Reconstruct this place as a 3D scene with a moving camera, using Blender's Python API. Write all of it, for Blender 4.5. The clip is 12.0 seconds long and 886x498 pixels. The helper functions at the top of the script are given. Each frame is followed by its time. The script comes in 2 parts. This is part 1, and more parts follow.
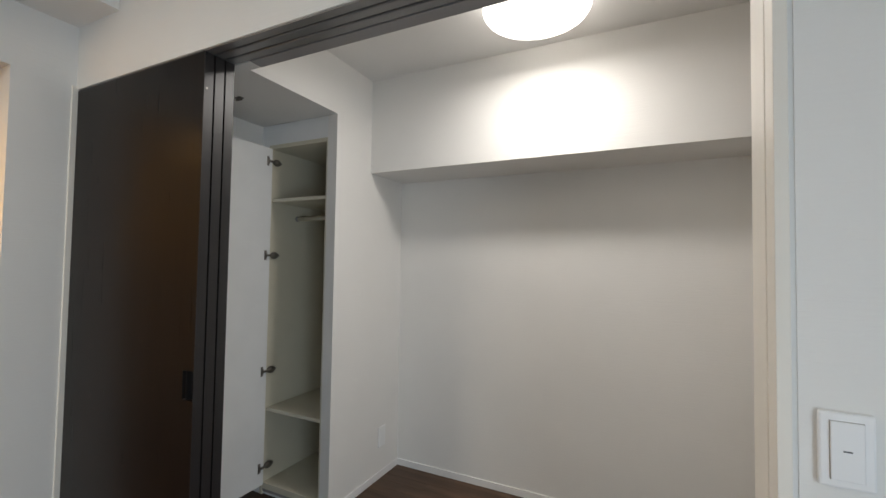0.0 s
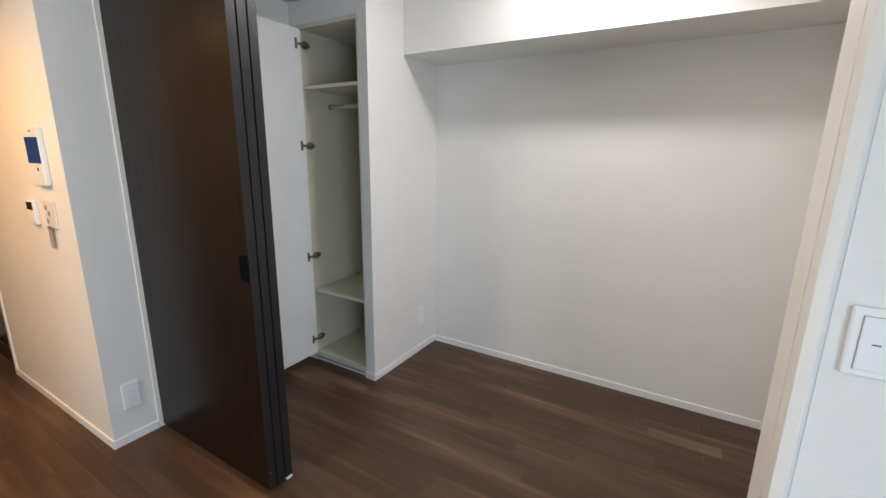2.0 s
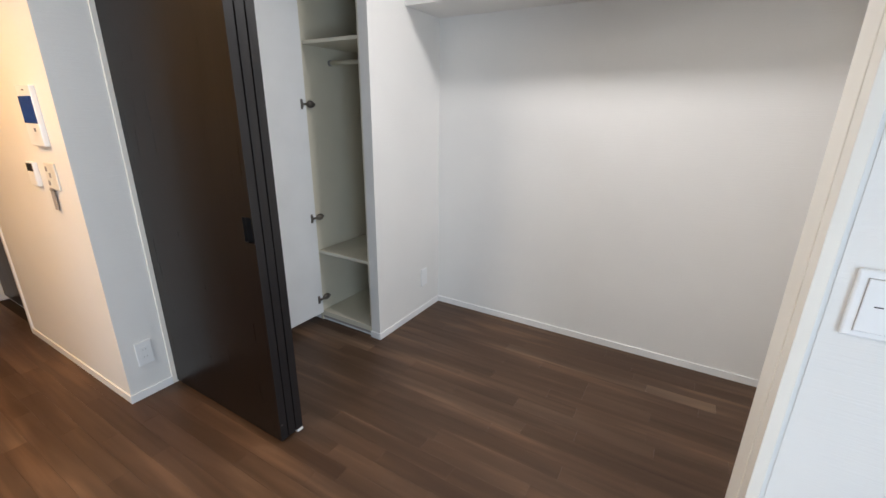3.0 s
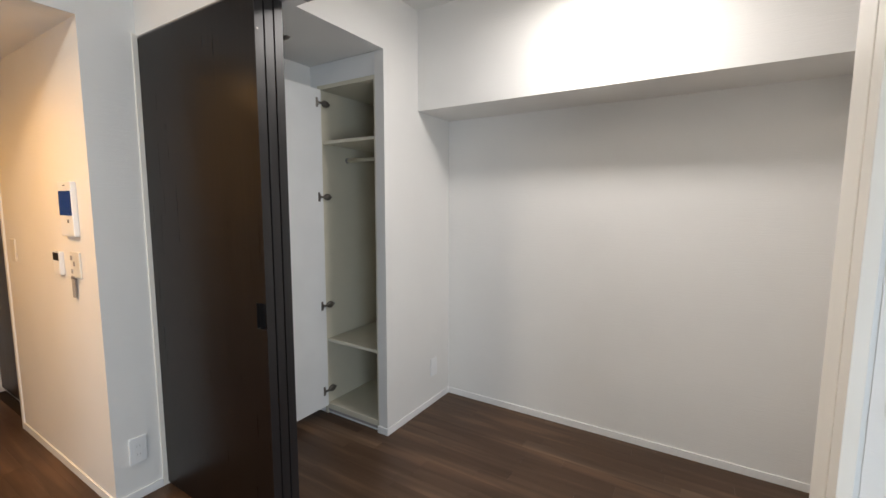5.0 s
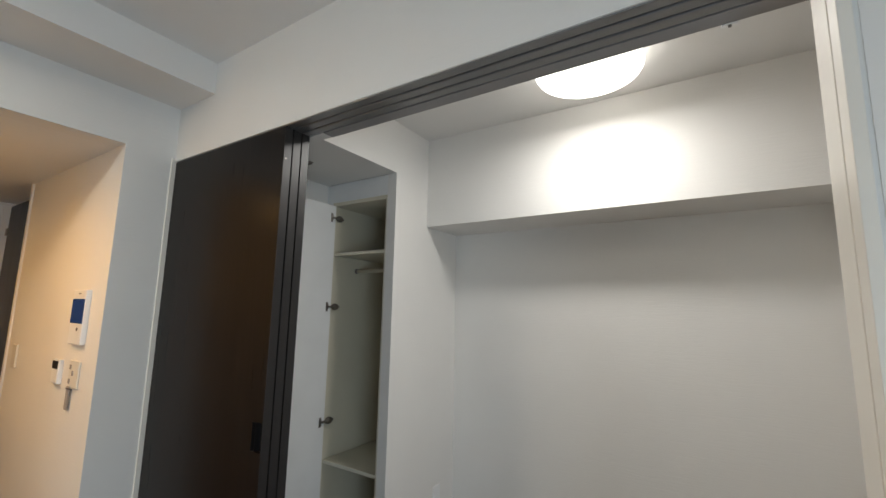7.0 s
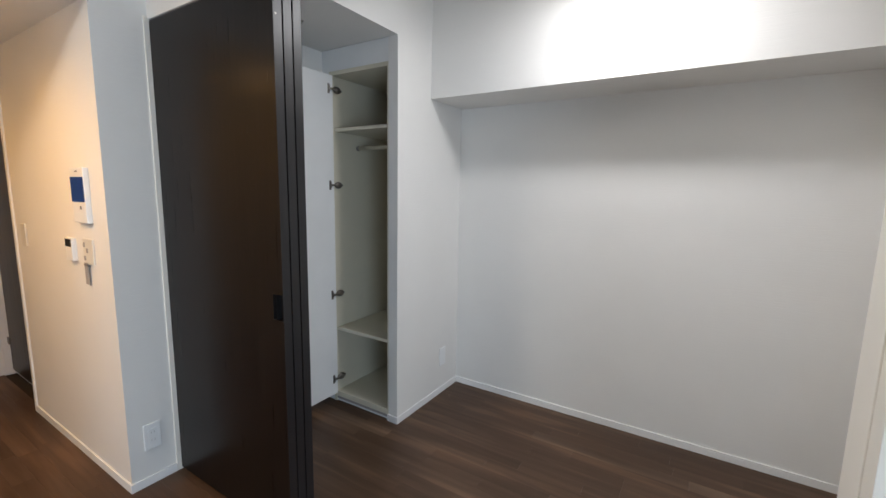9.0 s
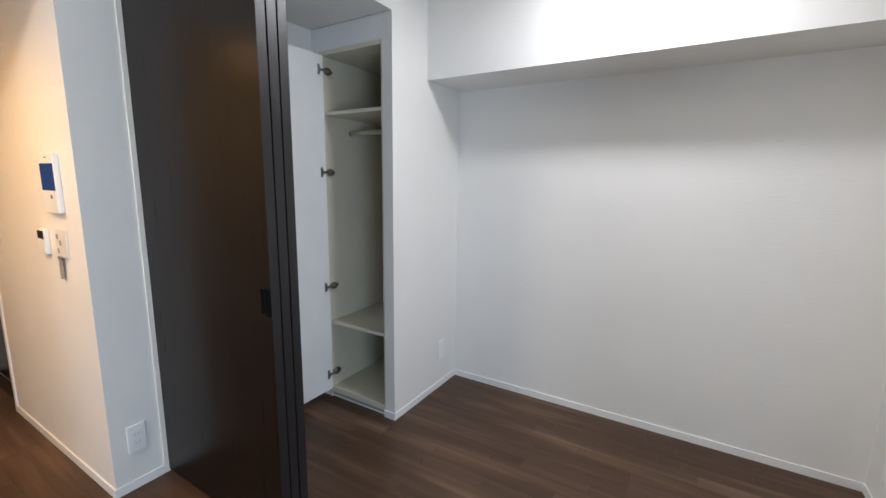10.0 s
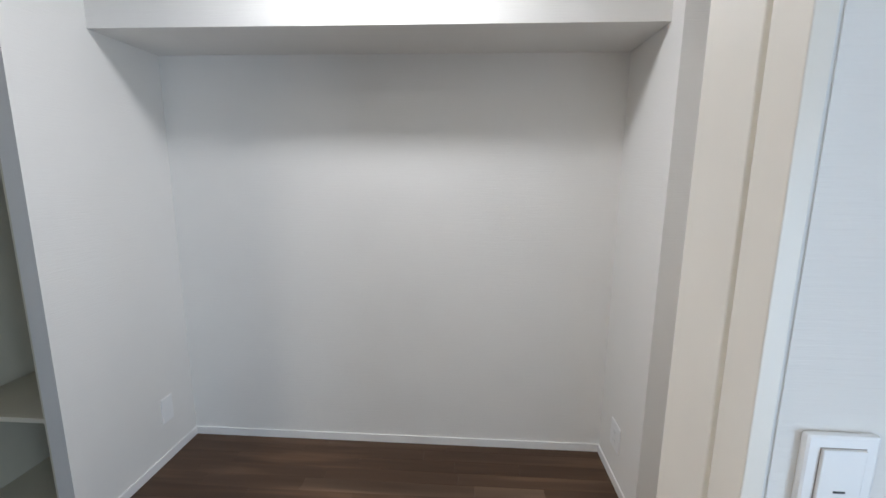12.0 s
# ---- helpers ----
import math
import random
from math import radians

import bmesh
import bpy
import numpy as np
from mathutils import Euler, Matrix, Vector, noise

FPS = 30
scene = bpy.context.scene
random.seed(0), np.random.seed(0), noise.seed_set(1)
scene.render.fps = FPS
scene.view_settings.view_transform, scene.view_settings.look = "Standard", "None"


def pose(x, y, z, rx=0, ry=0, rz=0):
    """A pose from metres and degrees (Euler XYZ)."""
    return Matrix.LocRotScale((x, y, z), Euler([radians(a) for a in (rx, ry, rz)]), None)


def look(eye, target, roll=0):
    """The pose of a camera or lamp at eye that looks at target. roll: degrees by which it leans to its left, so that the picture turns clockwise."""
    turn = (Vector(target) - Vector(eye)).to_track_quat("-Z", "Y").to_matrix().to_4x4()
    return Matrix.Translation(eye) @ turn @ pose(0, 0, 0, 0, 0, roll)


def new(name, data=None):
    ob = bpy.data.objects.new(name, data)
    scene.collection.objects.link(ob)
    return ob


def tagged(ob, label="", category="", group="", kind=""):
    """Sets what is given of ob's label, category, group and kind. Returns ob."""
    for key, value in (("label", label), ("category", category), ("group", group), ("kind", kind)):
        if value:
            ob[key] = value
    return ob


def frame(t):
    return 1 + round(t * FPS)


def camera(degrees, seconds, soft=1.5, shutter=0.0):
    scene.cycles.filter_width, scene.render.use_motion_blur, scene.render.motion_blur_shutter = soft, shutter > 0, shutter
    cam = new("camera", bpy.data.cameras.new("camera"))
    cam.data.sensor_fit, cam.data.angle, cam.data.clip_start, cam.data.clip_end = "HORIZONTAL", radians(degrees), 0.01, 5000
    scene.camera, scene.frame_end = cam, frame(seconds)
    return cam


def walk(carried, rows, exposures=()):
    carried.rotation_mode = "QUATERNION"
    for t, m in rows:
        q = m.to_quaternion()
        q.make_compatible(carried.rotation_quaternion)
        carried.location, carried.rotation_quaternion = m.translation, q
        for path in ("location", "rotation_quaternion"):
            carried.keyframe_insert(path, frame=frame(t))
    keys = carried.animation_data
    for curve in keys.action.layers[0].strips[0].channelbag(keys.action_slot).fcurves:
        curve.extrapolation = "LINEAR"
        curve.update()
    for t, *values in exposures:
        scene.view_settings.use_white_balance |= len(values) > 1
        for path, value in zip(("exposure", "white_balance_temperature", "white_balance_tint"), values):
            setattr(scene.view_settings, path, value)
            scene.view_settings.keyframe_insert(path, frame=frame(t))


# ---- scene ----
cam = camera(93.2, 12.0)
PATH = [
    (0, (1.478, -0.856, 1.319), (0.602, 0.941, 1.388), 0.9),
    (0.5, (1.488, -0.866, 1.319), (0.545, 0.898, 1.345), 1.0),
    (1, (1.48, -0.876, 1.32), (0.505, 0.869, 1.246), 1.1),
    (1.5, (1.478, -0.867, 1.319), (0.485, 0.852, 1.077), 1.0),
    (2, (1.48, -0.859, 1.323), (0.487, 0.818, 0.874), 0.8),
    (2.5, (1.478, -0.858, 1.323), (0.501, 0.77, 0.693), 0.7),
    (4.5, (1.472, -0.853, 1.332), (0.435, 0.791, 0.86), 0.3),
    (5, (1.459, -0.878, 1.312), (0.407, 0.809, 1.098), 0.2),
    (5.5, (1.462, -0.878, 1.342), (0.396, 0.814, 1.367), 0.8),
    (6, (1.458, -0.891, 1.339), (0.397, 0.788, 1.567), 0.8),
    (6.5, (1.459, -0.902, 1.347), (0.4, 0.766, 1.66), 1.0),
    (7, (1.462, -0.898, 1.35), (0.389, 0.766, 1.634), 1.2),
    (7.5, (1.453, -0.904, 1.338), (0.374, 0.774, 1.475), 1.0),
    (9.5, (1.367, -0.882, 1.333), (0.324, 0.794, 1.008), 1.1),
    (10, (1.331, -0.817, 1.317), (0.303, 0.868, 0.991), 0.7),
    (10.5, (1.313, -0.724, 1.304), (0.37, 1.009, 0.978), 0.7),
    (11, (1.31, -0.589, 1.321), (0.536, 1.223, 0.981), 0.6),
    (11.3, (1.324, -0.532, 1.314), (0.693, 1.337, 0.986), 0.6),
    (11.5, (1.34, -0.483, 1.323), (0.83, 1.421, 0.983), 0.5),
    (12, (1.391, -0.372, 1.339), (1.275, 1.594, 0.989), 0.5),
]
EXPOSURES = [(0, 0.1, 6650, 11), (1.5, 0.3, 6550, 12), (2.5, 0.75, 6250, 13), (4.5, 0.72, 6550, 13), (5.5, 0.25, 6600, 12), (6.5, 0.05, 6600, 9),
             (7.5, 0.17, 6450, 9), (9.5, 0.55, 6050, 12), (11, 0.74, 5950, 12), (11.5, 0.68, 5950, 12), (12, 0.44, 5950, 11)]
walk(cam, [(t, look(eye, target, roll)) for t, eye, target, roll in PATH], EXPOSURES)

# ---- light ----
ROOM_X, ROOM_Y = 2.90, -4.80        # far walls of the living room
LAMP, DOME, SPREAD, ROOM, DAY, SIDE, SKY, HALL = 8.2, 3.0, 180.0, 12.0, 8.0, 26.0, 0.08, 27.0
world = bpy.data.worlds.new("sky")
scene.world = world
world.use_nodes = True
wn, wl = world.node_tree.nodes, world.node_tree.links
sky = wn.new("ShaderNodeTexSky")
sky.sky_type, sky.sun_disc, sky.sun_elevation, sky.sun_rotation = "NISHITA", False, radians(38), radians(150)
wn["Background"].inputs["Strength"].default_value = SKY
wl.new(sky.outputs["Color"], wn["Background"].inputs["Color"])

sun_data = bpy.data.lights.new("sun", "SUN")
sun_data.energy, sun_data.angle, sun_data.color = 1.0, radians(10), (1.0, 0.96, 0.9)
sun_lamp = new("sun", sun_data)
sun_lamp.matrix_world = look((6, 6, 8), (0, 0, 0))

for eye, way, wide, tall, power in (((0.95, ROOM_Y + 0.03, 1.12), (0.95, 0.0, 1.12), 0.8, 1.9, DAY), ((ROOM_X - 0.03, -1.75, 0.80), (0.0, -1.75, 0.80), 1.4, 1.3, SIDE)):
    day_data = bpy.data.lights.new("window_daylight", "AREA")
    day_data.shape, day_data.size, day_data.size_y = "RECTANGLE", wide, tall
    day_data.energy, day_data.color = power, (0.68, 0.85, 1.0)
    new("window_daylight", day_data).matrix_world = look(eye, way)

# ---- materials ----


def material(name, base, rough=0.6, metal=0.0, spec=0.5):
    m = bpy.data.materials.new(name)
    m.use_nodes = True
    b = m.node_tree.nodes["Principled BSDF"]
    b.inputs["Base Color"].default_value = (*base, 1)
    b.inputs["Roughness"].default_value = rough
    b.inputs["Metallic"].default_value = metal
    b.inputs["Specular IOR Level"].default_value = spec
    return m


def node(m, kind, **values):
    n = m.node_tree.nodes.new(kind)
    for key, value in values.items():
        n.inputs[key].default_value = value
    return n


def link(m, a, out, b, inp):
    m.node_tree.links.new(a.outputs[out], b.inputs[inp])


def noise_of(m, scale_vec, scale, detail=3.0, rough=0.55, space="Position"):
    """A noise texture over world positions (or object coordinates), stretched by scale_vec."""
    if space == "Position":
        src, out = m.node_tree.nodes.new("ShaderNodeNewGeometry"), "Position"
    else:
        src, out = m.node_tree.nodes.new("ShaderNodeTexCoord"), "Object"
    mp = node(m, "ShaderNodeMapping")
    mp.inputs["Scale"].default_value = scale_vec
    link(m, src, out, mp, "Vector")
    nz = node(m, "ShaderNodeTexNoise", Scale=scale, Detail=detail, Roughness=rough)
    link(m, mp, "Vector", nz, "Vector")
    return nz


def ramp_of(m, source, out, stops):
    r = m.node_tree.nodes.new("ShaderNodeValToRGB")
    e = r.color_ramp.elements
    while len(e) < len(stops):
        e.new(0.5)
    for el, (p, c) in zip(e, stops):
        el.position, el.color = p, (*c, 1)
    link(m, source, out, r, "Fac")
    return r


def bump_of(m, source, out, strength, distance):
    b = node(m, "ShaderNodeBump", Strength=strength, Distance=distance)
    link(m, source, out, b, "Height")
    link(m, b, "Normal", m.node_tree.nodes["Principled BSDF"], "Normal")


def wallpaper(name, c, weave=0.6):
    """Matt vinyl wallpaper with a fine horizontal weave and faint blotches."""
    m = material(name, c, 0.62, 0, 0.35)
    big = noise_of(m, (1, 1, 1), 2.2, 3)
    lo = tuple(v * 0.965 for v in c)
    r = ramp_of(m, big, "Fac", [(0.3, lo), (0.7, c)])
    link(m, r, "Color", m.node_tree.nodes["Principled BSDF"], "Base Color")
    weave_n = noise_of(m, (9, 9, 210), 1.0, 4, 0.65)
    bump_of(m, weave_n, "Fac", weave, 0.0016)
    return m


def painted(name, c, rough=0.4, wobble=0.15):
    m = material(name, c, rough)
    big = noise_of(m, (1, 1, 1), 5.0, 3)
    r = ramp_of(m, big, "Fac", [(0.3, tuple(v * 0.95 for v in c)), (0.7, c)])
    link(m, r, "Color", m.node_tree.nodes["Principled BSDF"], "Base Color")
    fine = noise_of(m, (1, 1, 1), 160.0, 2)
    bump_of(m, fine, "Fac", wobble, 0.0004)
    return m


WALL = wallpaper("white_wallpaper", (0.83, 0.815, 0.785))
CEIL = wallpaper("ceiling_paper", (0.84, 0.83, 0.81), 0.18)
TRIM = painted("cream_trim", (0.86, 0.82, 0.745), 0.38)
BASE = painted("white_skirting", (0.88, 0.87, 0.855), 0.4)
MELAMINE = painted("white_melamine", (0.86, 0.865, 0.86), 0.35, 0.05)
PLASTIC = painted("white_plastic", (0.88, 0.88, 0.875), 0.3, 0.03)
IVORY = painted("ivory_plastic", (0.78, 0.75, 0.68), 0.35, 0.03)
BLACK = material("black_plastic", (0.012, 0.011, 0.011), 0.35)
SEAM = material("shadow_grey_plastic", (0.12, 0.12, 0.125), 0.5)
METAL = painted("grey_anodised_track", (0.25, 0.245, 0.245), 0.35, 0.05)
METAL.node_tree.nodes["Principled BSDF"].inputs["Metallic"].default_value = 0.55
STEEL = material("dull_nickel", (0.24, 0.22, 0.20), 0.34, 0.85)
SLOT = painted("ivory_slot", (0.50, 0.49, 0.47), 0.5)
TAG = painted("grey_tag", (0.36, 0.33, 0.31), 0.5)
GREY = painted("grey_laminate", (0.30, 0.29, 0.285), 0.45)
CREAM = painted("cream_melamine", (0.69, 0.645, 0.52), 0.4, 0.05)
# door edge tone, greyer than the veneer: reflected daylight put into the colour
DAYLIT_EDGE = painted("daylit_edging", (0.017, 0.016, 0.017), 0.36, 0.05)
UNDER = material("subfloor", (0.03, 0.022, 0.018), 0.8)

# espresso veneer: a faint upright grain over a satin sheen
ESPRESSO = material("espresso_veneer", (0.012, 0.008, 0.006), 0.38, 0, 0.2)
g = noise_of(ESPRESSO, (70, 70, 2.2), 1.0, 5, 0.6)
r = ramp_of(ESPRESSO, g, "Fac", [(0.3, (0.006, 0.004, 0.0032)), (0.7, (0.013, 0.0085, 0.0066))])
link(ESPRESSO, r, "Color", ESPRESSO.node_tree.nodes["Principled BSDF"], "Base Color")
rr = ramp_of(ESPRESSO, g, "Fac", [(0.3, (0.27, 0.27, 0.27)), (0.7, (0.34, 0.34, 0.34))])
link(ESPRESSO, rr, "Color", ESPRESSO.node_tree.nodes["Principled BSDF"], "Roughness")
bump_of(ESPRESSO, g, "Fac", 0.08, 0.0006)

# dark walnut strips: tone by piece, long grain, a few pale streaks
WALNUT = material("dark_walnut", (0.07, 0.042, 0.028), 0.36, 0, 0.28)
info = WALNUT.node_tree.nodes.new("ShaderNodeObjectInfo")
geo = WALNUT.node_tree.nodes.new("ShaderNodeNewGeometry")
shift = node(WALNUT, "ShaderNodeVectorMath")
shift.operation = "MULTIPLY_ADD"
comb = WALNUT.node_tree.nodes.new("ShaderNodeCombineXYZ")
for axis in "XYZ":
    link(WALNUT, info, "Random", comb, axis)
shift.inputs[1].default_value = (37.0, 19.0, 11.0)
link(WALNUT, comb, "Vector", shift, 0)
link(WALNUT, geo, "Position", shift, 2)
gm = node(WALNUT, "ShaderNodeMapping")
gm.inputs["Scale"].default_value = (1.0, 15.0, 8.0)
link(WALNUT, shift, "Vector", gm, "Vector")
grain = node(WALNUT, "ShaderNodeTexNoise", Scale=1.0, Detail=5.0, Roughness=0.6, Distortion=0.6)
link(WALNUT, gm, "Vector", grain, "Vector")
tone = ramp_of(WALNUT, info, "Random", [(0.0, (0.082, 0.046, 0.027)), (0.5, (0.091, 0.052, 0.031)), (0.90, (0.101, 0.059, 0.036)), (1.0, (0.160, 0.104, 0.069))])
veins = ramp_of(WALNUT, grain, "Fac", [(0.28, (0.74, 0.72, 0.70)), (0.52, (1.0, 1.0, 1.0)), (0.74, (1.30, 1.29, 1.27))])
mix = WALNUT.node_tree.nodes.new("ShaderNodeMix")
mix.data_type, mix.blend_type = "RGBA", "MULTIPLY"
mix.inputs[0].default_value = 1.0
WALNUT.node_tree.links.new(tone.outputs["Color"], mix.inputs[6])
WALNUT.node_tree.links.new(veins.outputs["Color"], mix.inputs[7])
sm = node(WALNUT, "ShaderNodeMapping")
sm.inputs["Scale"].default_value = (1.0, 10.0, 5.0)
link(WALNUT, geo, "Position", sm, "Vector")
streak = node(WALNUT, "ShaderNodeTexNoise", Scale=1.0, Detail=2.0, Roughness=0.5, Distortion=0.3)
link(WALNUT, sm, "Vector", streak, "Vector")
pale = ramp_of(WALNUT, streak, "Fac", [(0.30, (0.74, 0.72, 0.70)), (0.54, (1.0, 1.0, 1.0)), (0.72, (1.95, 1.92, 1.86))])
mix2 = WALNUT.node_tree.nodes.new("ShaderNodeMix")
mix2.data_type, mix2.blend_type = "RGBA", "MULTIPLY"
mix2.inputs[0].default_value = 1.0
WALNUT.node_tree.links.new(mix.outputs[2], mix2.inputs[6])
WALNUT.node_tree.links.new(pale.outputs["Color"], mix2.inputs[7])
WALNUT.node_tree.links.new(mix2.outputs[2], WALNUT.node_tree.nodes["Principled BSDF"].inputs["Base Color"])
fr = ramp_of(WALNUT, grain, "Fac", [(0.3, (0.42, 0.42, 0.42)), (0.7, (0.33, 0.33, 0.33))])
link(WALNUT, fr, "Color", WALNUT.node_tree.nodes["Principled BSDF"], "Roughness")
bump_of(WALNUT, grain, "Fac", 0.12, 0.0006)


def glowing(name, c, strength):
    m = material(name, (0.85, 0.85, 0.85), 0.4)
    b = m.node_tree.nodes["Principled BSDF"]
    b.inputs["Emission Color"].default_value = (*c, 1)
    b.inputs["Emission Strength"].default_value = strength
    return m


WARM = glowing("lit_downlight", (1.0, 0.62, 0.28), 60.0)
# faint blue emission stands for window light mirrored in the dark screen
SCREEN = glowing("blue_screen_glint", (0.03, 0.07, 0.20), 0.22)
SCREEN.node_tree.nodes["Principled BSDF"].inputs["Base Color"].default_value = (0.012, 0.03, 0.11, 1)
SCREEN.node_tree.nodes["Principled BSDF"].inputs["Roughness"].default_value = 0.18
GLASS = material("window_glass", (1, 1, 1), 0.0)
GLASS.node_tree.nodes["Principled BSDF"].inputs["Transmission Weight"].default_value = 1.0

# ---- mesh helpers ----


def box(bm, x0, x1, y0, y1, z0, z1, bevel=0.0, segments=2):
    """Adds a box, with rounded edges if bevel is given."""
    made = bmesh.ops.create_cube(bm, size=1.0)
    vs = made["verts"]
    for v in vs:
        v.co = Vector(((x0 + x1) / 2 + v.co.x * (x1 - x0), (y0 + y1) / 2 + v.co.y * (y1 - y0), (z0 + z1) / 2 + v.co.z * (z1 - z0)))
    if bevel:
        es = list({e for v in vs for e in v.link_edges})
        bmesh.ops.bevel(bm, geom=es, offset=bevel, segments=segments, affect="EDGES", profile=0.5)
    return bm


def boxes(*specs, bevel=0.0):
    bm = bmesh.new()
    for s in specs:
        box(bm, *s, bevel=bevel)
    return bm


def lathe(bm, profile, centre, axis="Z", n=48):
    """Adds a turned shape: profile is (radius, height) pairs along the axis."""
    rings = []
    for rad, h in profile:
        ring = []
        for k in range(n):
            a = 2 * math.pi * k / n
            p = (rad * math.cos(a), rad * math.sin(a), h)
            if axis == "X":
                p = (p[2], p[0], p[1])
            elif axis == "Y":
                p = (p[0], p[2], p[1])
            ring.append(bm.verts.new(Vector(p) + Vector(centre)))
        rings.append(ring)
    for a, b in zip(rings, rings[1:]):
        for k in range(n):
            bm.faces.new((a[k], a[(k + 1) % n], b[(k + 1) % n], b[k]))
    for ring in (rings[0], rings[-1]):
        try:
            bm.faces.new(ring)
        except ValueError:
            pass
    bmesh.ops.recalc_face_normals(bm, faces=bm.faces)
    return bm


def part(name, bm, mat, parent=None, label="", smooth=False):
    me = bpy.data.meshes.new(name)
    bm.to_mesh(me)
    bm.free()
    me.materials.append(mat)
    if smooth:
        for p in me.polygons:
            p.use_smooth = True
    ob = new(name, me)
    ob.parent = parent
    if label:
        tagged(ob, label)
    return ob


def setting(name, mat, *specs, label="", category="", bevel=0.0):
    return tagged(part(name, boxes(*specs, bevel=bevel), mat), label, category, kind="structure")


def thing(name, label, category, at=(0, 0, 0), group="", kind=""):
    ob = new(name)
    ob.location = at
    return tagged(ob, label, category, group, kind)


# ---- the plan (metres) ----
XA = -0.612          # wall beside the hall opening
HALL_Y = -0.198     # hall wall
HEAD = 2.003         # door head
DEEP = 0.172        # depth of the door head
BACK = 1.535        # nook back wall
RIGHT = 2.056       # side of the corner pillar in the nook
PILLAR, WIDE = 1.09, 2.36      # front of that pillar; nook side wall in front of it
CEIL_N, CEIL_M, CEIL_H = 2.403, 2.403, 2.022
FACE = 0.873        # cupboard front
POST, SIDE_Y = 1.670, 0.024     # inner face of the door post; front of the wall beside it

setting("wall_nook_back", WALL, (-0.72, WIDE + 0.12, BACK, BACK + 0.12, -0.02, 2.6), label="white wallpapered back wall of the nook", category="wall")
setting("wall_nook_right", WALL, (WIDE, WIDE + 0.12, 0.194, PILLAR, -0.02, 2.6), label="white wallpapered side wall of the nook", category="wall")
setting("pillar_nook", WALL, (RIGHT, WIDE + 0.12, PILLAR, BACK, -0.02, 2.6), label="white wallpapered corner pillar beside the nook's back wall", category="pillar")
setting("wall_nook_left", WALL, (-0.062, 0.0, FACE, BACK, -0.02, 2.6), label="white wallpapered wall beside the cupboard", category="wall")
setting("wall_over_recess", WALL, (-0.56, 0.0, DEEP, FACE, 2.107, 2.6), label="white wall over the cupboard recess", category="wall")
setting("wall_recess_left", WALL, (-0.72, -0.56, 0.15, BACK, -0.02, 2.6), label="white side wall of the cupboard recess", category="wall")
setting("beam_nook", WALL, (0.0, RIGHT, 1.180, BACK, 1.849, 2.6), label="white boxed beam along the back of the nook", category="beam")
setting("wall_hall", WALL, (-1.835, XA, HALL_Y, 0.0, -0.02, 2.6), (-1.835, -0.627, 0.0, 0.15, -0.02, 2.6), label="white wallpapered wall between hall and nook", category="wall")
setting("wall_hall_recess", WALL, (-2.8, -1.835, -0.10, 0.0, -0.02, 2.6), label="white wall at the far end of the hall", category="wall")
setting("wall_hall_end", WALL, (-2.8, -2.66, -1.27, -0.10, -0.02, 2.6), label="white end wall of the hall", category="wall")
setting("wall_hall_far_side", WALL, (-2.66, XA, -1.27, -1.15, -0.02, 2.6), label="white wall along the other side of the hall", category="wall")
setting("wall_over_hall", WALL, (-0.71, XA, -1.15, HALL_Y, CEIL_H, 2.6), label="white wall over the hall opening", category="wall")
setting("wall_room_left", WALL, (-0.71, XA, ROOM_Y, -1.27, -0.02, 2.6), label="white wall of the living room", category="wall")
setting("wall_room_right", WALL, (ROOM_X, ROOM_X + 0.12, ROOM_Y - 0.12, -2.50, -0.02, 2.6), (ROOM_X, ROOM_X + 0.12, -1.00, 0.2, -0.02, 2.6),
        (ROOM_X, ROOM_X + 0.12, -2.50, -1.00, 2.12, 2.6), (ROOM_X, ROOM_X + 0.12, -2.50, -1.00, -0.02, 0.1), label="white side wall round a living room window", category="wall")
setting("wall_door_head", WALL, (XA, 1.72, 0.0, DEEP, HEAD + 0.012, 2.6), label="white wall over the sliding door opening", category="wall")
setting("wall_switch", WALL, (POST + 0.030, ROOM_X, SIDE_Y, 0.126, -0.02, 2.6), label="white wallpapered wall that carries the light switch", category="wall")
setting("wall_switch_core", WALL, (1.75, ROOM_X, 0.126, 0.181, -0.02, 2.6), label="white wall core beside the door post", category="wall")
setting("wall_switch_rear", WALL, (POST + 0.009, ROOM_X, 0.181, 0.194, -0.02, 2.6), label="white wall leaf behind the door post", category="wall")
setting("trim_shadow_gap", WALL, (POST + 0.0205, POST + 0.0305, SIDE_Y + 0.0015, 0.126, -0.02, 2.6), label="narrow shadow gap beside the door post", category="trim")
setting("wall_window", WALL, (-0.71, 0.20, ROOM_Y - 0.12, ROOM_Y, -0.02, 2.6), (1.70, ROOM_X, ROOM_Y - 0.12, ROOM_Y, -0.02, 2.6),
        (0.20, 1.70, ROOM_Y - 0.12, ROOM_Y, 2.12, 2.6), (0.20, 1.70, ROOM_Y - 0.12, ROOM_Y, -0.02, 0.1), label="white wall round the living room window", category="wall")
setting("beam_room", WALL, (XA, -0.321, ROOM_Y, 0.0, 2.26, 2.6), label="white boxed beam under the living room ceiling", category="beam")
setting("ceiling_nook", CEIL, (-0.56, WIDE, DEEP, BACK, CEIL_N, 2.55), label="white papered ceiling of the nook", category="ceiling")
setting("ceiling_room", CEIL, (-0.321, ROOM_X, ROOM_Y, 0.0, CEIL_M, 2.55), label="white papered ceiling of the living room", category="ceiling")
setting("ceiling_hall", CEIL, (-2.66, -0.71, -1.15, HALL_Y, CEIL_H, 2.2), (-2.66, -1.835, HALL_Y, -0.10, CEIL_H, 2.2), label="low white papered ceiling of the hall", category="ceiling")
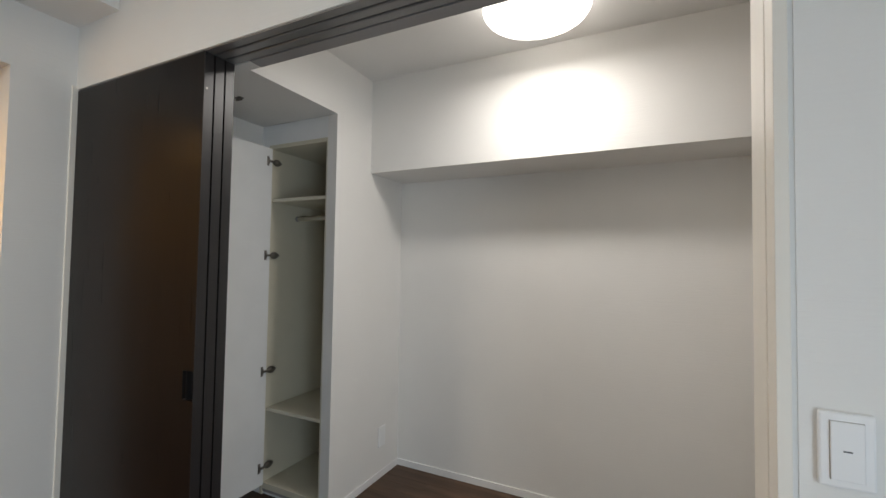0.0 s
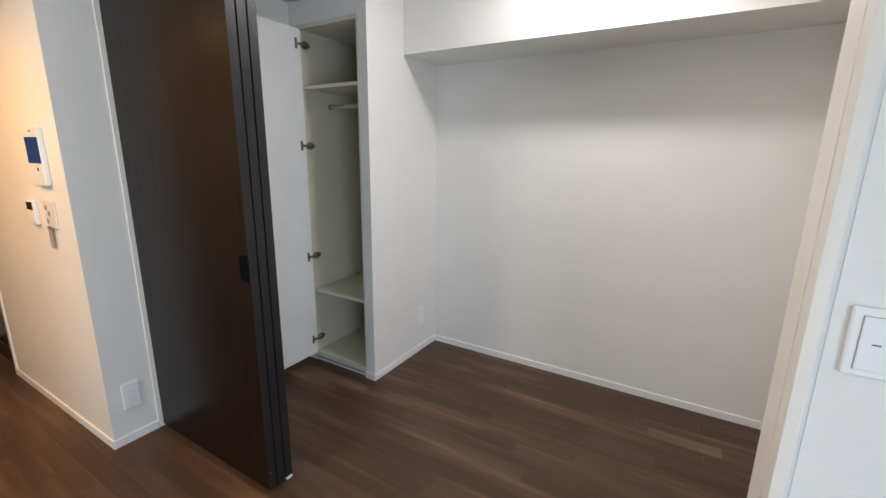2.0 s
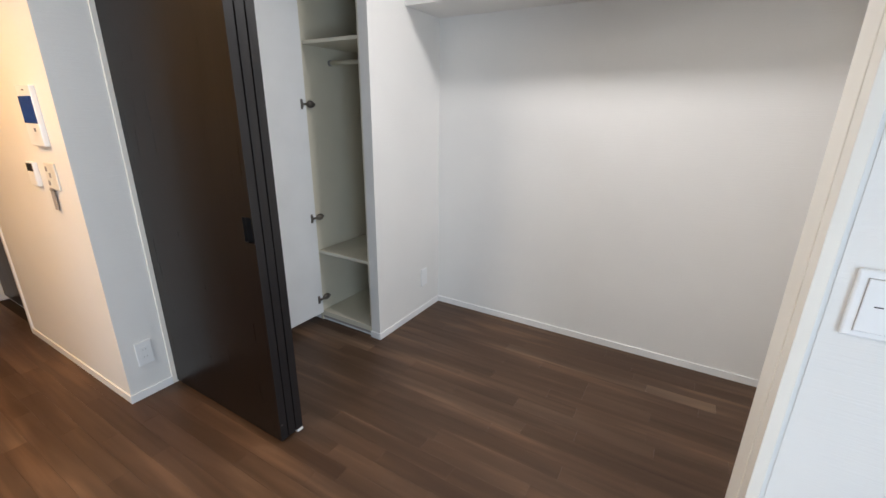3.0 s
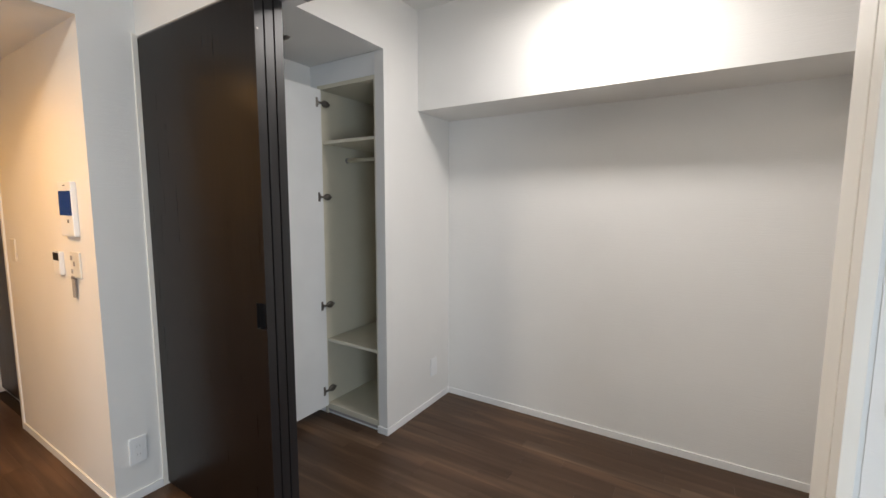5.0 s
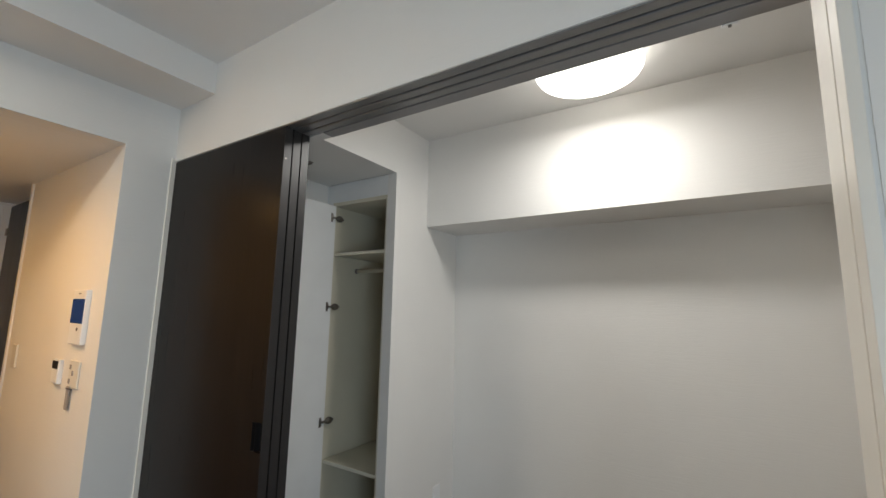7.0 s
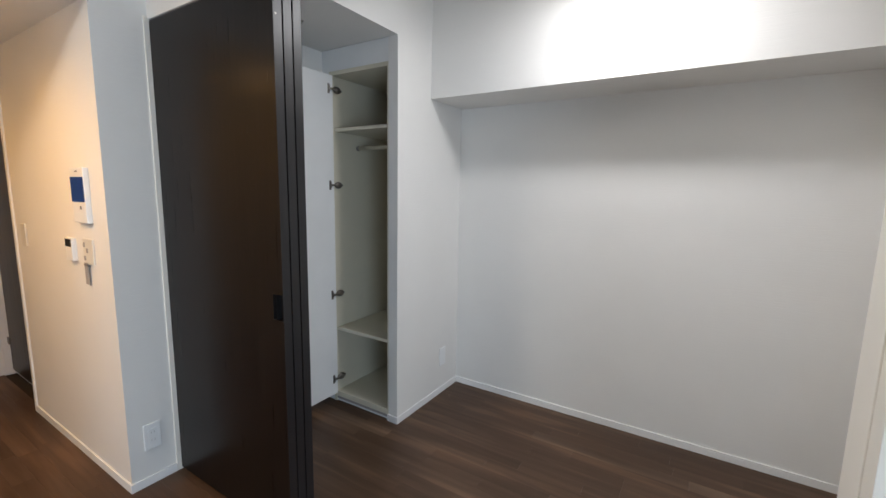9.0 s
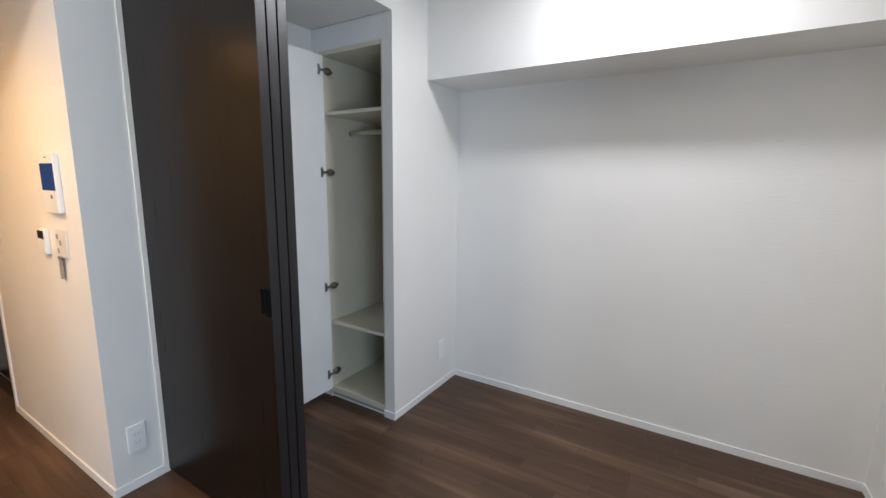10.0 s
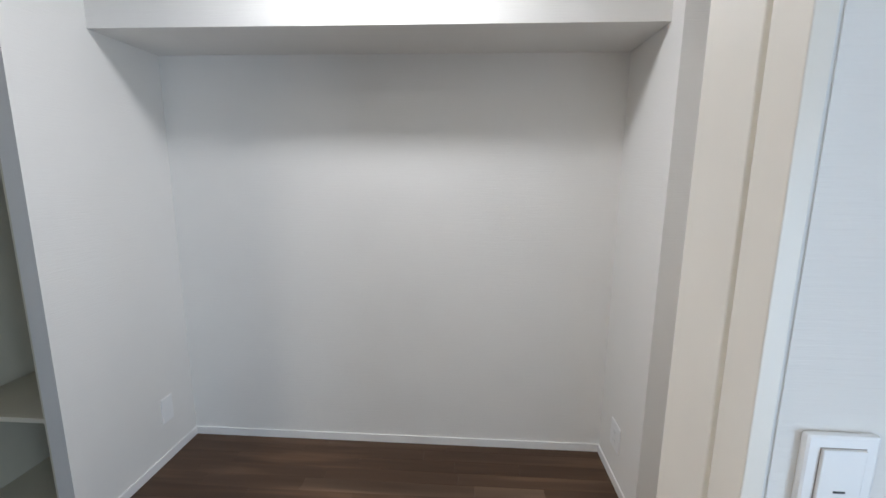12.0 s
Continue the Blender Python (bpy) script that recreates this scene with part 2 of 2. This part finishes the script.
# out of view, added above the ceilings to shut out sun and sky
setting("sky_cover", UNDER, (-2.9, 3.5, ROOM_Y - 0.2, BACK + 0.2, 2.61, 2.7), label="unseen slab added over the rooms to keep sky light out", category="slab")

# skirting boards
H, T = 0.041, 0.007
setting("baseboard_nook_back", BASE, (T, RIGHT - T, BACK - T, BACK, 0, H), label="slim white skirting board", category="skirting", bevel=0.0015)
setting("baseboard_nook_left", BASE, (0, T, FACE - T, BACK, 0, H), (-0.069, 0, FACE - T, FACE, 0, H), label="slim white skirting board", category="skirting", bevel=0.0015)
setting("baseboard_nook_right", BASE, (RIGHT - T, RIGHT, PILLAR - T, BACK, 0, H), (RIGHT, WIDE - T, PILLAR - T, PILLAR, 0, H), (WIDE - T, WIDE, 0.194, PILLAR, 0, H), label="slim white skirting board", category="skirting", bevel=0.0015)
setting("baseboard_hall", BASE, (XA, XA + T, HALL_Y - T, -0.017, 0, H), (-1.820, XA, HALL_Y - T, HALL_Y, 0, H), label="slim white skirting board", category="skirting", bevel=0.0015)
setting("baseboard_switch_wall", BASE, (POST + 0.03, ROOM_X, SIDE_Y - T, SIDE_Y, 0, H), label="slim white skirting board", category="skirting", bevel=0.0015)
setting("baseboard_hall_end", BASE, (-2.64, -1.855, -0.112, -0.10, 0, 0.03), label="slim white skirting board", category="skirting", bevel=0.0015)
setting("trim_hall_corner", BASE, (-1.850, -1.820, HALL_Y - 0.008, HALL_Y + 0.03, 0, CEIL_H), label="white corner trim at the end of the hall wall", category="trim", bevel=0.002)

# door lining: left post, right post with its groove, head board
setting("trim_door_left", TRIM, (-0.627, -0.606, -0.016, 0.15, 0, HEAD + 0.012), label="white painted door lining", category="trim", bevel=0.0015)
setting("trim_door_right", TRIM, (POST, POST + 0.021, 0.017, 0.069, 0, HEAD + 0.012), (POST, POST + 0.021, 0.078, 0.180, 0, HEAD + 0.012), (POST + 0.009, POST + 0.021, 0.067, 0.080, 0, HEAD + 0.012),
        label="cream painted door post with a groove", category="trim", bevel=0.0015)
setting("trim_door_head", GREY, (0.25, POST, 0.1245, DEEP, HEAD, HEAD + 0.012), label="grey board under the door head", category="trim", bevel=0.001)
# white piece stands in for light spilling onto the left of the head
setting("trim_head_light_patch", WALL, (-0.606, 0.25, 0.1265, DEEP, HEAD + 0.001, HEAD + 0.012), label="white piece for the light spilt under the door head", category="trim")
setting("trim_door_lip", WALL, (-0.606, POST, 0.0, 0.004, HEAD, HEAD + 0.012), label="white lower edge of the wall over the doors", category="trim")

track = thing("door_track", "dark grey triple aluminium track under the door head", "track", (0.5, 0.07, HEAD))
for k in range(3):
    y0 = 0.004 + 0.0385 * k
    bm = boxes((-0.606 - 0.5, POST - 0.5, y0 - 0.07, y0 + 0.031 - 0.07, -0.004, 0.004), bevel=0.003)
    part("rail", bm, METAL, track)
part("backing", boxes((-1.106, POST - 0.5, -0.065, 0.060, 0.0065, 0.012)), BLACK, track, "black recess of the track")

# ---- sliding doors ----


def sliding_door(y0, y1, front):
    ob = thing("sliding_door", "dark espresso veneer sliding door pushed open onto the stack" if front else "dark espresso veneer sliding door stacked behind another", "door", (-0.2, (y0 + y1) / 2, 0.012), "stack of sliding doors")
    hy, top = (y1 - y0) / 2, HEAD - 0.012 - 0.006
    hx0, hx1, hz0, hz1 = 0.334, 0.357, 0.858, 0.952
    if front:
        bm = boxes((-0.405, 0.389, -hy + 0.018, hy, 0, top), (-0.405, hx0, -hy, -hy + 0.018, 0, top), (hx0, 0.389, -hy, -hy + 0.018, 0, hz0), (hx0, 0.389, -hy, -hy + 0.018, hz1, top))
    else:
        bm = boxes((-0.405, 0.389, -hy, hy, 0, top), bevel=0.0012)
    part("panel", bm, ESPRESSO, ob)
    part("edge_band", boxes((0.389, 0.391, -hy, hy, 0, top), bevel=0.0006), DAYLIT_EDGE, ob, "edge band greyed for the daylight on it")
    if front:
        part("handle", boxes((hx0, hx1, -hy + 0.0165, -hy + 0.0179, hz0, hz1), (hx0, hx0 + 0.0015, -hy - 0.0006, -hy + 0.0165, hz0, hz1), (hx1 - 0.0025, hx1 - 0.0012, -hy - 0.0006, -hy + 0.0165, hz0, hz1),
                                    (hx0 + 0.0015, hx1 - 0.0025, -hy - 0.0006, -hy + 0.0165, hz0, hz0 + 0.0015), (hx0 + 0.0015, hx1 - 0.0025, -hy - 0.0006, -hy + 0.0165, hz1 - 0.0015, hz1)), BLACK, ob, "black sunken pull")
    for z in ((0.075, top - 0.12) if front else ()):
        bm = bmesh.new()
        lathe(bm, [(0.0005, 0.0016), (0.0032, 0.0014), (0.0036, 0)], (0.391, -hy * 0.45, z), "X", 12)
        part("screw", bm, STEEL, ob, "small bright screw")
    return ob


sliding_door(0.003, 0.035, True)
sliding_door(0.0405, 0.073, False)
sliding_door(0.0785, 0.111, False)
guide = thing("floor_guide", "small white plastic guide under the stacked doors", "door guide", (0.178, 0.096, 0.0))
part("body", boxes((-0.02, 0.017, -0.014, 0.014, 0, 0.0105), bevel=0.002), PLASTIC, guide)
stopper = thing("door_stopper", "small white stopper at the back of the door head", "door stop", (1.53, DEEP + 0.004, HEAD))
part("body", boxes((-0.016, 0.016, -0.004, 0.006, -0.003, 0.012), bevel=0.002), PLASTIC, stopper)
part("pin", lathe(bmesh.new(), [(0.003, -0.007), (0.004, -0.003)], (0.0, 0.0, 0.0), n=16), STEEL, stopper)

# ---- cupboard in the recess ----
CL, CR = -0.482, -0.062
cup = thing("built_in_cupboard", "white melamine built-in cupboard standing open with shelves", "cupboard", (-0.27, 1.15, 0.0))
ox, oy = 0.27, -1.15


def cup_part(name, *specs, mat=MELAMINE, bevel=0.001, label="", parent=cup):
    return part(name, boxes(*[(a + ox, b + ox, c + oy, d + oy, e, f) for a, b, c, d, e, f in specs], bevel=bevel), mat, parent, label)


cup_part("side_panel", (CL - 0.018, CL, FACE, 1.50, 0.0, 1.989), mat=CREAM)
cup_part("side_panel", (CR - 0.012, CR - 0.001, FACE + 0.004, 1.50, 0.0, 1.989), mat=CREAM)
cup_part("back_panel", (CL, CR - 0.012, 1.44, 1.455, 0.05, 1.989), mat=CREAM)
cup_part("top_panel", (CL, CR - 0.012, FACE + 0.002, 1.44, 1.967, 1.989), mat=CREAM)
cup_part("bottom_panel", (CL, CR - 0.012, FACE + 0.002, 1.44, 0.034, 0.067), mat=CREAM)
cup_part("plinth", (CL, CR - 0.012, FACE + 0.012, FACE + 0.03, 0.0, 0.034), label="grey shaded plinth")
# grey strip paints the shade below the bottom panel's front edge
cup_part("shade_strip", (CL + 0.002, CR - 0.014, FACE + 0.004, FACE + 0.0118, 0.018, 0.0335), mat=TAG, label="grey strip for the shade under the bottom panel")
cup_part("filler", (-0.56, CL - 0.018, FACE + 0.004, FACE + 0.02, 0.0, 2.107), label="white filler strip")
cup_part("fascia", (CL - 0.018, CR, FACE + 0.003, FACE + 0.02, 1.990, 2.107), label="white panel over the cupboard")
for z in (1.676, 0.482):
    cup_part("shelf", (CL + 0.002, CR - 0.014, FACE + 0.012, 1.438, z - 0.018, z), mat=CREAM)
rod = part("rail", lathe(bmesh.new(), [(0.0125, CL + 0.004 + ox), (0.0125, CR - 0.016 + ox)], (0, 1.084 + oy, 1.58), "X", 24), CREAM, cup, "cream hanging rail", True)
for x, d in ((CL + 0.001, 0.014), (CR - 0.013, -0.014)):
    part("bracket", lathe(bmesh.new(), [(0.0165, min(0, d)), (0.015, max(0, d))], (x + ox, 1.084 + oy, 1.58), "X", 24), TAG, rod, "grey end socket")
leaf = cup_part("door", (CL - 0.006, CL + 0.012, 0.475, 0.8715, 0.058, 1.966), bevel=0.0012, label="white door leaf swung open")


def hinge(z):
    """Concealed hinge: flange on the leaf, neck, oval body on the cupboard side, small end screw."""
    x, y = CL + 0.012 + ox, 0.866 + oy
    bm = bmesh.new()
    box(bm, x, x + 0.004, y - 0.034, y - 0.020, z - 0.027, z + 0.027, bevel=0.0014)
    box(bm, x + 0.003, x + 0.010, y - 0.031, y - 0.021, z - 0.017, z + 0.017, bevel=0.0025)
    flange = part("hinge", bm, STEEL, leaf, "dark nickel cup hinge")
    bm = boxes((x + 0.003, x + 0.014, y - 0.024, y + 0.018, z - 0.006, z + 0.006), bevel=0.003)
    part("neck", bm, STEEL, flange)
    bm = bmesh.new()
    bmesh.ops.create_uvsphere(bm, u_segments=16, v_segments=10, radius=1.0)
    for v in bm.verts:
        v.co = Vector((x + 0.002 + v.co.x * 0.015, y + 0.036 + v.co.y * 0.028, z + v.co.z * 0.020))
    box(bm, x - 0.011, x + 0.009, y + 0.020, y + 0.052, z - 0.015, z + 0.015, bevel=0.006)
    box(bm, x - 0.010, x + 0.006, y + 0.056, y + 0.070, z - 0.006, z + 0.006, bevel=0.002)
    part("mount", bm, STEEL, flange)


for z in (1.890, 1.350, 0.695, 0.158):
    hinge(z)
catch = thing("door_catch", "small metal catch on the recess ceiling", "catch", (-0.30, 0.508, 2.107))
part("plate", boxes((-0.02, 0.02, -0.012, 0.012, -0.004, 0), bevel=0.001), STEEL, catch)
part("roller", lathe(bmesh.new(), [(0.006, -0.016), (0.006, 0.016)], (0, 0, -0.010), "X", 14), STEEL, catch)

# ---- ceiling light ----


def ceiling_light(label, x, y, z, power, tint, spread, dome):
    ob = thing("ceiling_light", label, "ceiling light", (x, y, z))
    part("base", lathe(bmesh.new(), [(0.165, 0.0), (0.172, -0.004), (0.172, -0.022), (0.165, -0.024)], (0, 0, 0), n=64), PLASTIC, ob, "", True)
    prof = [(0.17, -0.022), (0.197, -0.026), (0.208, -0.036), (0.213, -0.052), (0.212, -0.066), (0.204, -0.078), (0.185, -0.087), (0.15, -0.093), (0.09, -0.097), (0.03, -0.098), (0.002, -0.098)]
    part("diffuser", lathe(bmesh.new(), prof, (0, 0, 0), n=64), glowing("lit_acrylic", (1.0, 0.965, 0.90), dome), ob, "glowing white acrylic dome", True)
    glow = bpy.data.lights.new("ceiling_light_glow", "AREA")
    glow.shape, glow.size, glow.spread = "DISK", 0.20, radians(spread)
    glow.energy, glow.color = power, tint
    new("ceiling_light_glow", glow).matrix_world = look((x, y, z - 0.102), (x, y + 0.0001, 0.0))
    return ob


ceiling_light("round white acrylic ceiling light switched on in the nook", 1.08, 0.775, CEIL_N, LAMP, (1.0, 0.975, 0.94), SPREAD, DOME)
ceiling_light("round white acrylic ceiling light switched on in the living room", -0.10, -1.50, CEIL_M, ROOM, (1.0, 0.89, 0.70), 180.0, 9.0)

# ---- plates, sockets, controls ----


def plate(name, label, category, at, turn, w, h, d, mat=PLASTIC):
    """A wall plate that faces -y before its turn about z; at is its middle on the wall."""
    ob = thing(name, label, category, at)
    ob.rotation_euler = (0, 0, radians(turn))
    part("cover", boxes((-w / 2, w / 2, -d, 0, -h / 2, h / 2), bevel=min(0.0038, d * 0.42)), mat, ob)
    return ob


sw = plate("light_switch", "white wide-rocker light switch plate on the wall", "light switch", (1.757, SIDE_Y, 1.037), 0, 0.070, 0.117, 0.009)
rock = part("rocker", boxes((-0.0205, 0.0205, -0.0125, -0.0085, -0.0455, 0.0445), bevel=0.0012), PLASTIC, sw)
part("gap", boxes((-0.0213, 0.0213, -0.0094, -0.0088, -0.0463, 0.0453)), TAG, sw)
part("mark", boxes((-0.0055, 0.0055, -0.0130, -0.0124, -0.001, 0.001)), BLACK, rock, "small dark mark")


def socket_plate(at, turn, label, wide=0.069):
    ob = plate("wall_socket", label, "wall socket", at, turn, wide, 0.120, 0.007)
    part("insert", boxes((-0.0175, 0.0175, -0.0085, -0.0068, -0.034, 0.034), bevel=0.0006), MELAMINE, ob)
    for z in (0.018, -0.018):
        for x in (-0.006, 0.006):
            part("slot", boxes((x - 0.001, x + 0.001, -0.0089, -0.0083, z - 0.0045, z + 0.0045)), SLOT, ob)
    return ob


socket_plate((XA, -0.107, 0.226), 90, "white double wall socket low on the wall by the hall")
ob = plate("blank_plate", "white blank cover plate low on the nook wall", "wall plate", (0.0, 1.346, 0.249), 90, 0.069, 0.120, 0.008)
part("insert", boxes((-0.0175, 0.0175, -0.0085, -0.0068, -0.034, 0.034), bevel=0.0006), MELAMINE, ob)
socket_plate((RIGHT, 1.332, 0.220), -90, "white double wall socket low on the pillar", 0.104)

ic = plate("intercom", "white video intercom with a blue screen on the hall wall", "intercom", (-0.822, HALL_Y, 1.285), 0, 0.142, 0.230, 0.020, PLASTIC)
part("screen", boxes((-0.067, 0.067, -0.0215, -0.0195, -0.027, 0.076), bevel=0.0008), SCREEN, ic, "dark blue screen")
part("button", boxes((0.012, 0.026, -0.0218, -0.0195, -0.058, -0.044), bevel=0.001), SEAM, ic)
part("speaker_slot", boxes((-0.012, 0.012, -0.0207, -0.0198, 0.096, 0.101)), SEAM, ic)
wc = plate("bath_controller", "small white wall controller with a dark display", "wall controller", (-0.998, HALL_Y, 1.043), 0, 0.077, 0.104, 0.018, PLASTIC)
part("display", boxes((-0.036, 0.030, -0.0192, -0.0175, 0.012, 0.046), bevel=0.0006), BLACK, wc, "dark display")
part("flap", boxes((-0.034, 0.034, -0.0190, -0.0175, -0.047, 0.006), bevel=0.0008), PLASTIC, wc)
hs = plate("hall_switch", "ivory plate with small switches on the hall wall", "light switch", (-0.815, HALL_Y, 1.047), 0, 0.104, 0.112, 0.008, IVORY)
for x, z in ((-0.034, 0.028), (-0.034, -0.030), (-0.006, 0.004)):
    part("button", boxes((x - 0.008, x + 0.008, -0.0105, -0.0075, z - 0.010, z + 0.010), bevel=0.001), TAG, hs)
tag = thing("key_tag", "grey strap tag hanging below the hall switch plate", "tag", (-0.840, HALL_Y - 0.009, 0.952))
part("strap", boxes((-0.016, 0.016, -0.003, 0.0, -0.05, 0.045), bevel=0.001), TAG, tag)
part("ring", boxes((-0.02, 0.045, -0.004, -0.001, 0.032, 0.038), bevel=0.001), STEEL, tag)
plate("hall_wall_plate", "slim white switch plate at the far end of the hall wall", "wall plate", (-1.675, HALL_Y, 1.058), 0, 0.07, 0.12, 0.008, IVORY)

# ---- far end of the hall ----
hd = thing("hall_door", "dark espresso door swung open at the hall's end", "door", (-2.30, -0.117, 0.034))
part("leaf", boxes((-0.325, 0.31, -0.010, 0.010, 0.0, 1.96), bevel=0.001), ESPRESSO, hd)
for z in (0.21, 1.78):
    part("hinge", boxes((-0.345, -0.30, -0.018, -0.0095, z - 0.025, z + 0.025), bevel=0.002), STEEL, hd)
setting("trim_hall_end", BASE, (-2.66, -2.645, -0.24, -0.16, 0, 2.0), (-2.66, -2.640, -0.16, -0.118, 0, 2.0), label="white door lining at the hall end", category="trim", bevel=0.002)
ed = thing("entry_door", "dark door closed in the hall's end wall", "door", (-2.65, -0.66, 0.0))
part("leaf", boxes((-0.009, 0.012, -0.40, 0.40, 0.0, 2.0), bevel=0.001), ESPRESSO, ed)

for x, y, dim in ((-0.95, -0.82, 1.0), (-2.05, -0.82, 0.35)):
    dl = thing("downlight", "small warm recessed downlight in the hall ceiling", "downlight", (x, y, CEIL_H), "hall downlights")
    part("ring", lathe(bmesh.new(), [(0.040, -0.001), (0.040, -0.006), (0.052, -0.004), (0.054, 0.0)], (0, 0, 0), n=32), PLASTIC, dl, "", True)
    part("bulb", lathe(bmesh.new(), [(0.036, -0.003), (0.002, -0.0035)], (0, 0, 0), n=32), WARM, dl, "glowing warm lens")
    ld = bpy.data.lights.new("downlight_beam", "SPOT")
    ld.energy, ld.color, ld.spot_size, ld.spot_blend, ld.shadow_soft_size = HALL * dim, (1.0, 0.47, 0.06), radians(165), 1.0, 0.03
    new("downlight_beam", ld).matrix_world = look((x, y, CEIL_H - 0.012), (x, y, 0))

# ---- living room window ----


def room_window(name, at, turn):
    win = thing(name, "white framed sliding window", "window", at, kind="structure")
    win.rotation_euler = (0, 0, radians(turn))
    part("window_frame", boxes((-0.75, -0.70, -0.03, 0.03, 0, 2.02), (0.70, 0.75, -0.03, 0.03, 0, 2.02), (-0.70, 0.70, -0.03, 0.03, 0, 0.05), (-0.70, 0.70, -0.03, 0.03, 1.97, 2.02), (-0.025, 0.025, -0.03, 0.03, 0.05, 1.97), bevel=0.002), PLASTIC, win)
    for x in (-0.3625, 0.3625):
        p = part("pane", boxes((x - 0.3375, x + 0.3375, -0.003, 0.003, 0.05, 1.97)), GLASS, win)
        p.visible_shadow = False


room_window("window_1", (0.95, ROOM_Y - 0.06, 0.1), 0)
room_window("window_2", (ROOM_X + 0.06, -1.75, 0.1), 90)

# ---- ground outside and floor ----
setting("ground", UNDER, (-80, 80, -80, 80, -0.6, -0.5), label="dull ground outside", category="ground")
floor = setting("floor", UNDER, (-2.8, ROOM_X, ROOM_Y, BACK, -0.06, -0.012), label="dark walnut strip floor", category="floor")
PITCH = 0.075
plank_meshes = {}


def plank_mesh(length):
    key = round(length * 1000)
    if key not in plank_meshes:
        l, w, c = key * 0.001 / 2 - 0.0001, PITCH / 2 - 0.0001, 0.0004
        bm = bmesh.new()
        rings = [[bm.verts.new((sx * (l - i), sy * (w - i), z)) for sx, sy in ((-1, -1), (1, -1), (1, 1), (-1, 1))] for i, z in ((0, -0.012), (0, -c), (c, 0))]
        for a, b in zip(rings, rings[1:]):
            for k in range(4):
                bm.faces.new((a[k], a[(k + 1) % 4], b[(k + 1) % 4], b[k]))
        bm.faces.new(rings[-1])
        me = bpy.data.meshes.new("plank")
        bm.to_mesh(me)
        bm.free()
        me.materials.append(WALNUT)
        plank_meshes[key] = me
    return plank_meshes[key]


rng = random.Random(11)
rest = bmesh.new()
rows = int((BACK - ROOM_Y) / PITCH) + 1
for j in range(rows):
    y = BACK - PITCH * (j + 0.5) + 0.02
    if y < -1.10:
        spans = [(XA, ROOM_X)]
    elif y < HALL_Y:
        spans = [(-2.66, ROOM_X)]
    elif y < 0.02:
        spans = [(XA, ROOM_X)]
    else:
        spans = [(-0.58, WIDE)]
    for x0, x1 in spans:
        x = x0 - rng.choice((0.0, 0.1, 0.2, 0.3, 0.4)) * 0.2
        while x < x1:
            length = rng.choice((0.3, 0.45, 0.6, 0.6, 0.75, 0.9))
            if x + length > x1 - 0.12:
                length = round(x1 + 0.005 - x, 3)
            near = y > -1.10 and x < 1.8
            if near:
                ob = new("plank", plank_mesh(length))
                ob.location = (x + length / 2, y, 0)
                ob.parent = floor
            else:
                box(rest, x, min(x + length, x1), y - PITCH / 2, y + PITCH / 2, -0.012, 0.0)
            x += length
tagged(part("planks", rest, WALNUT, floor), kind="stuff")
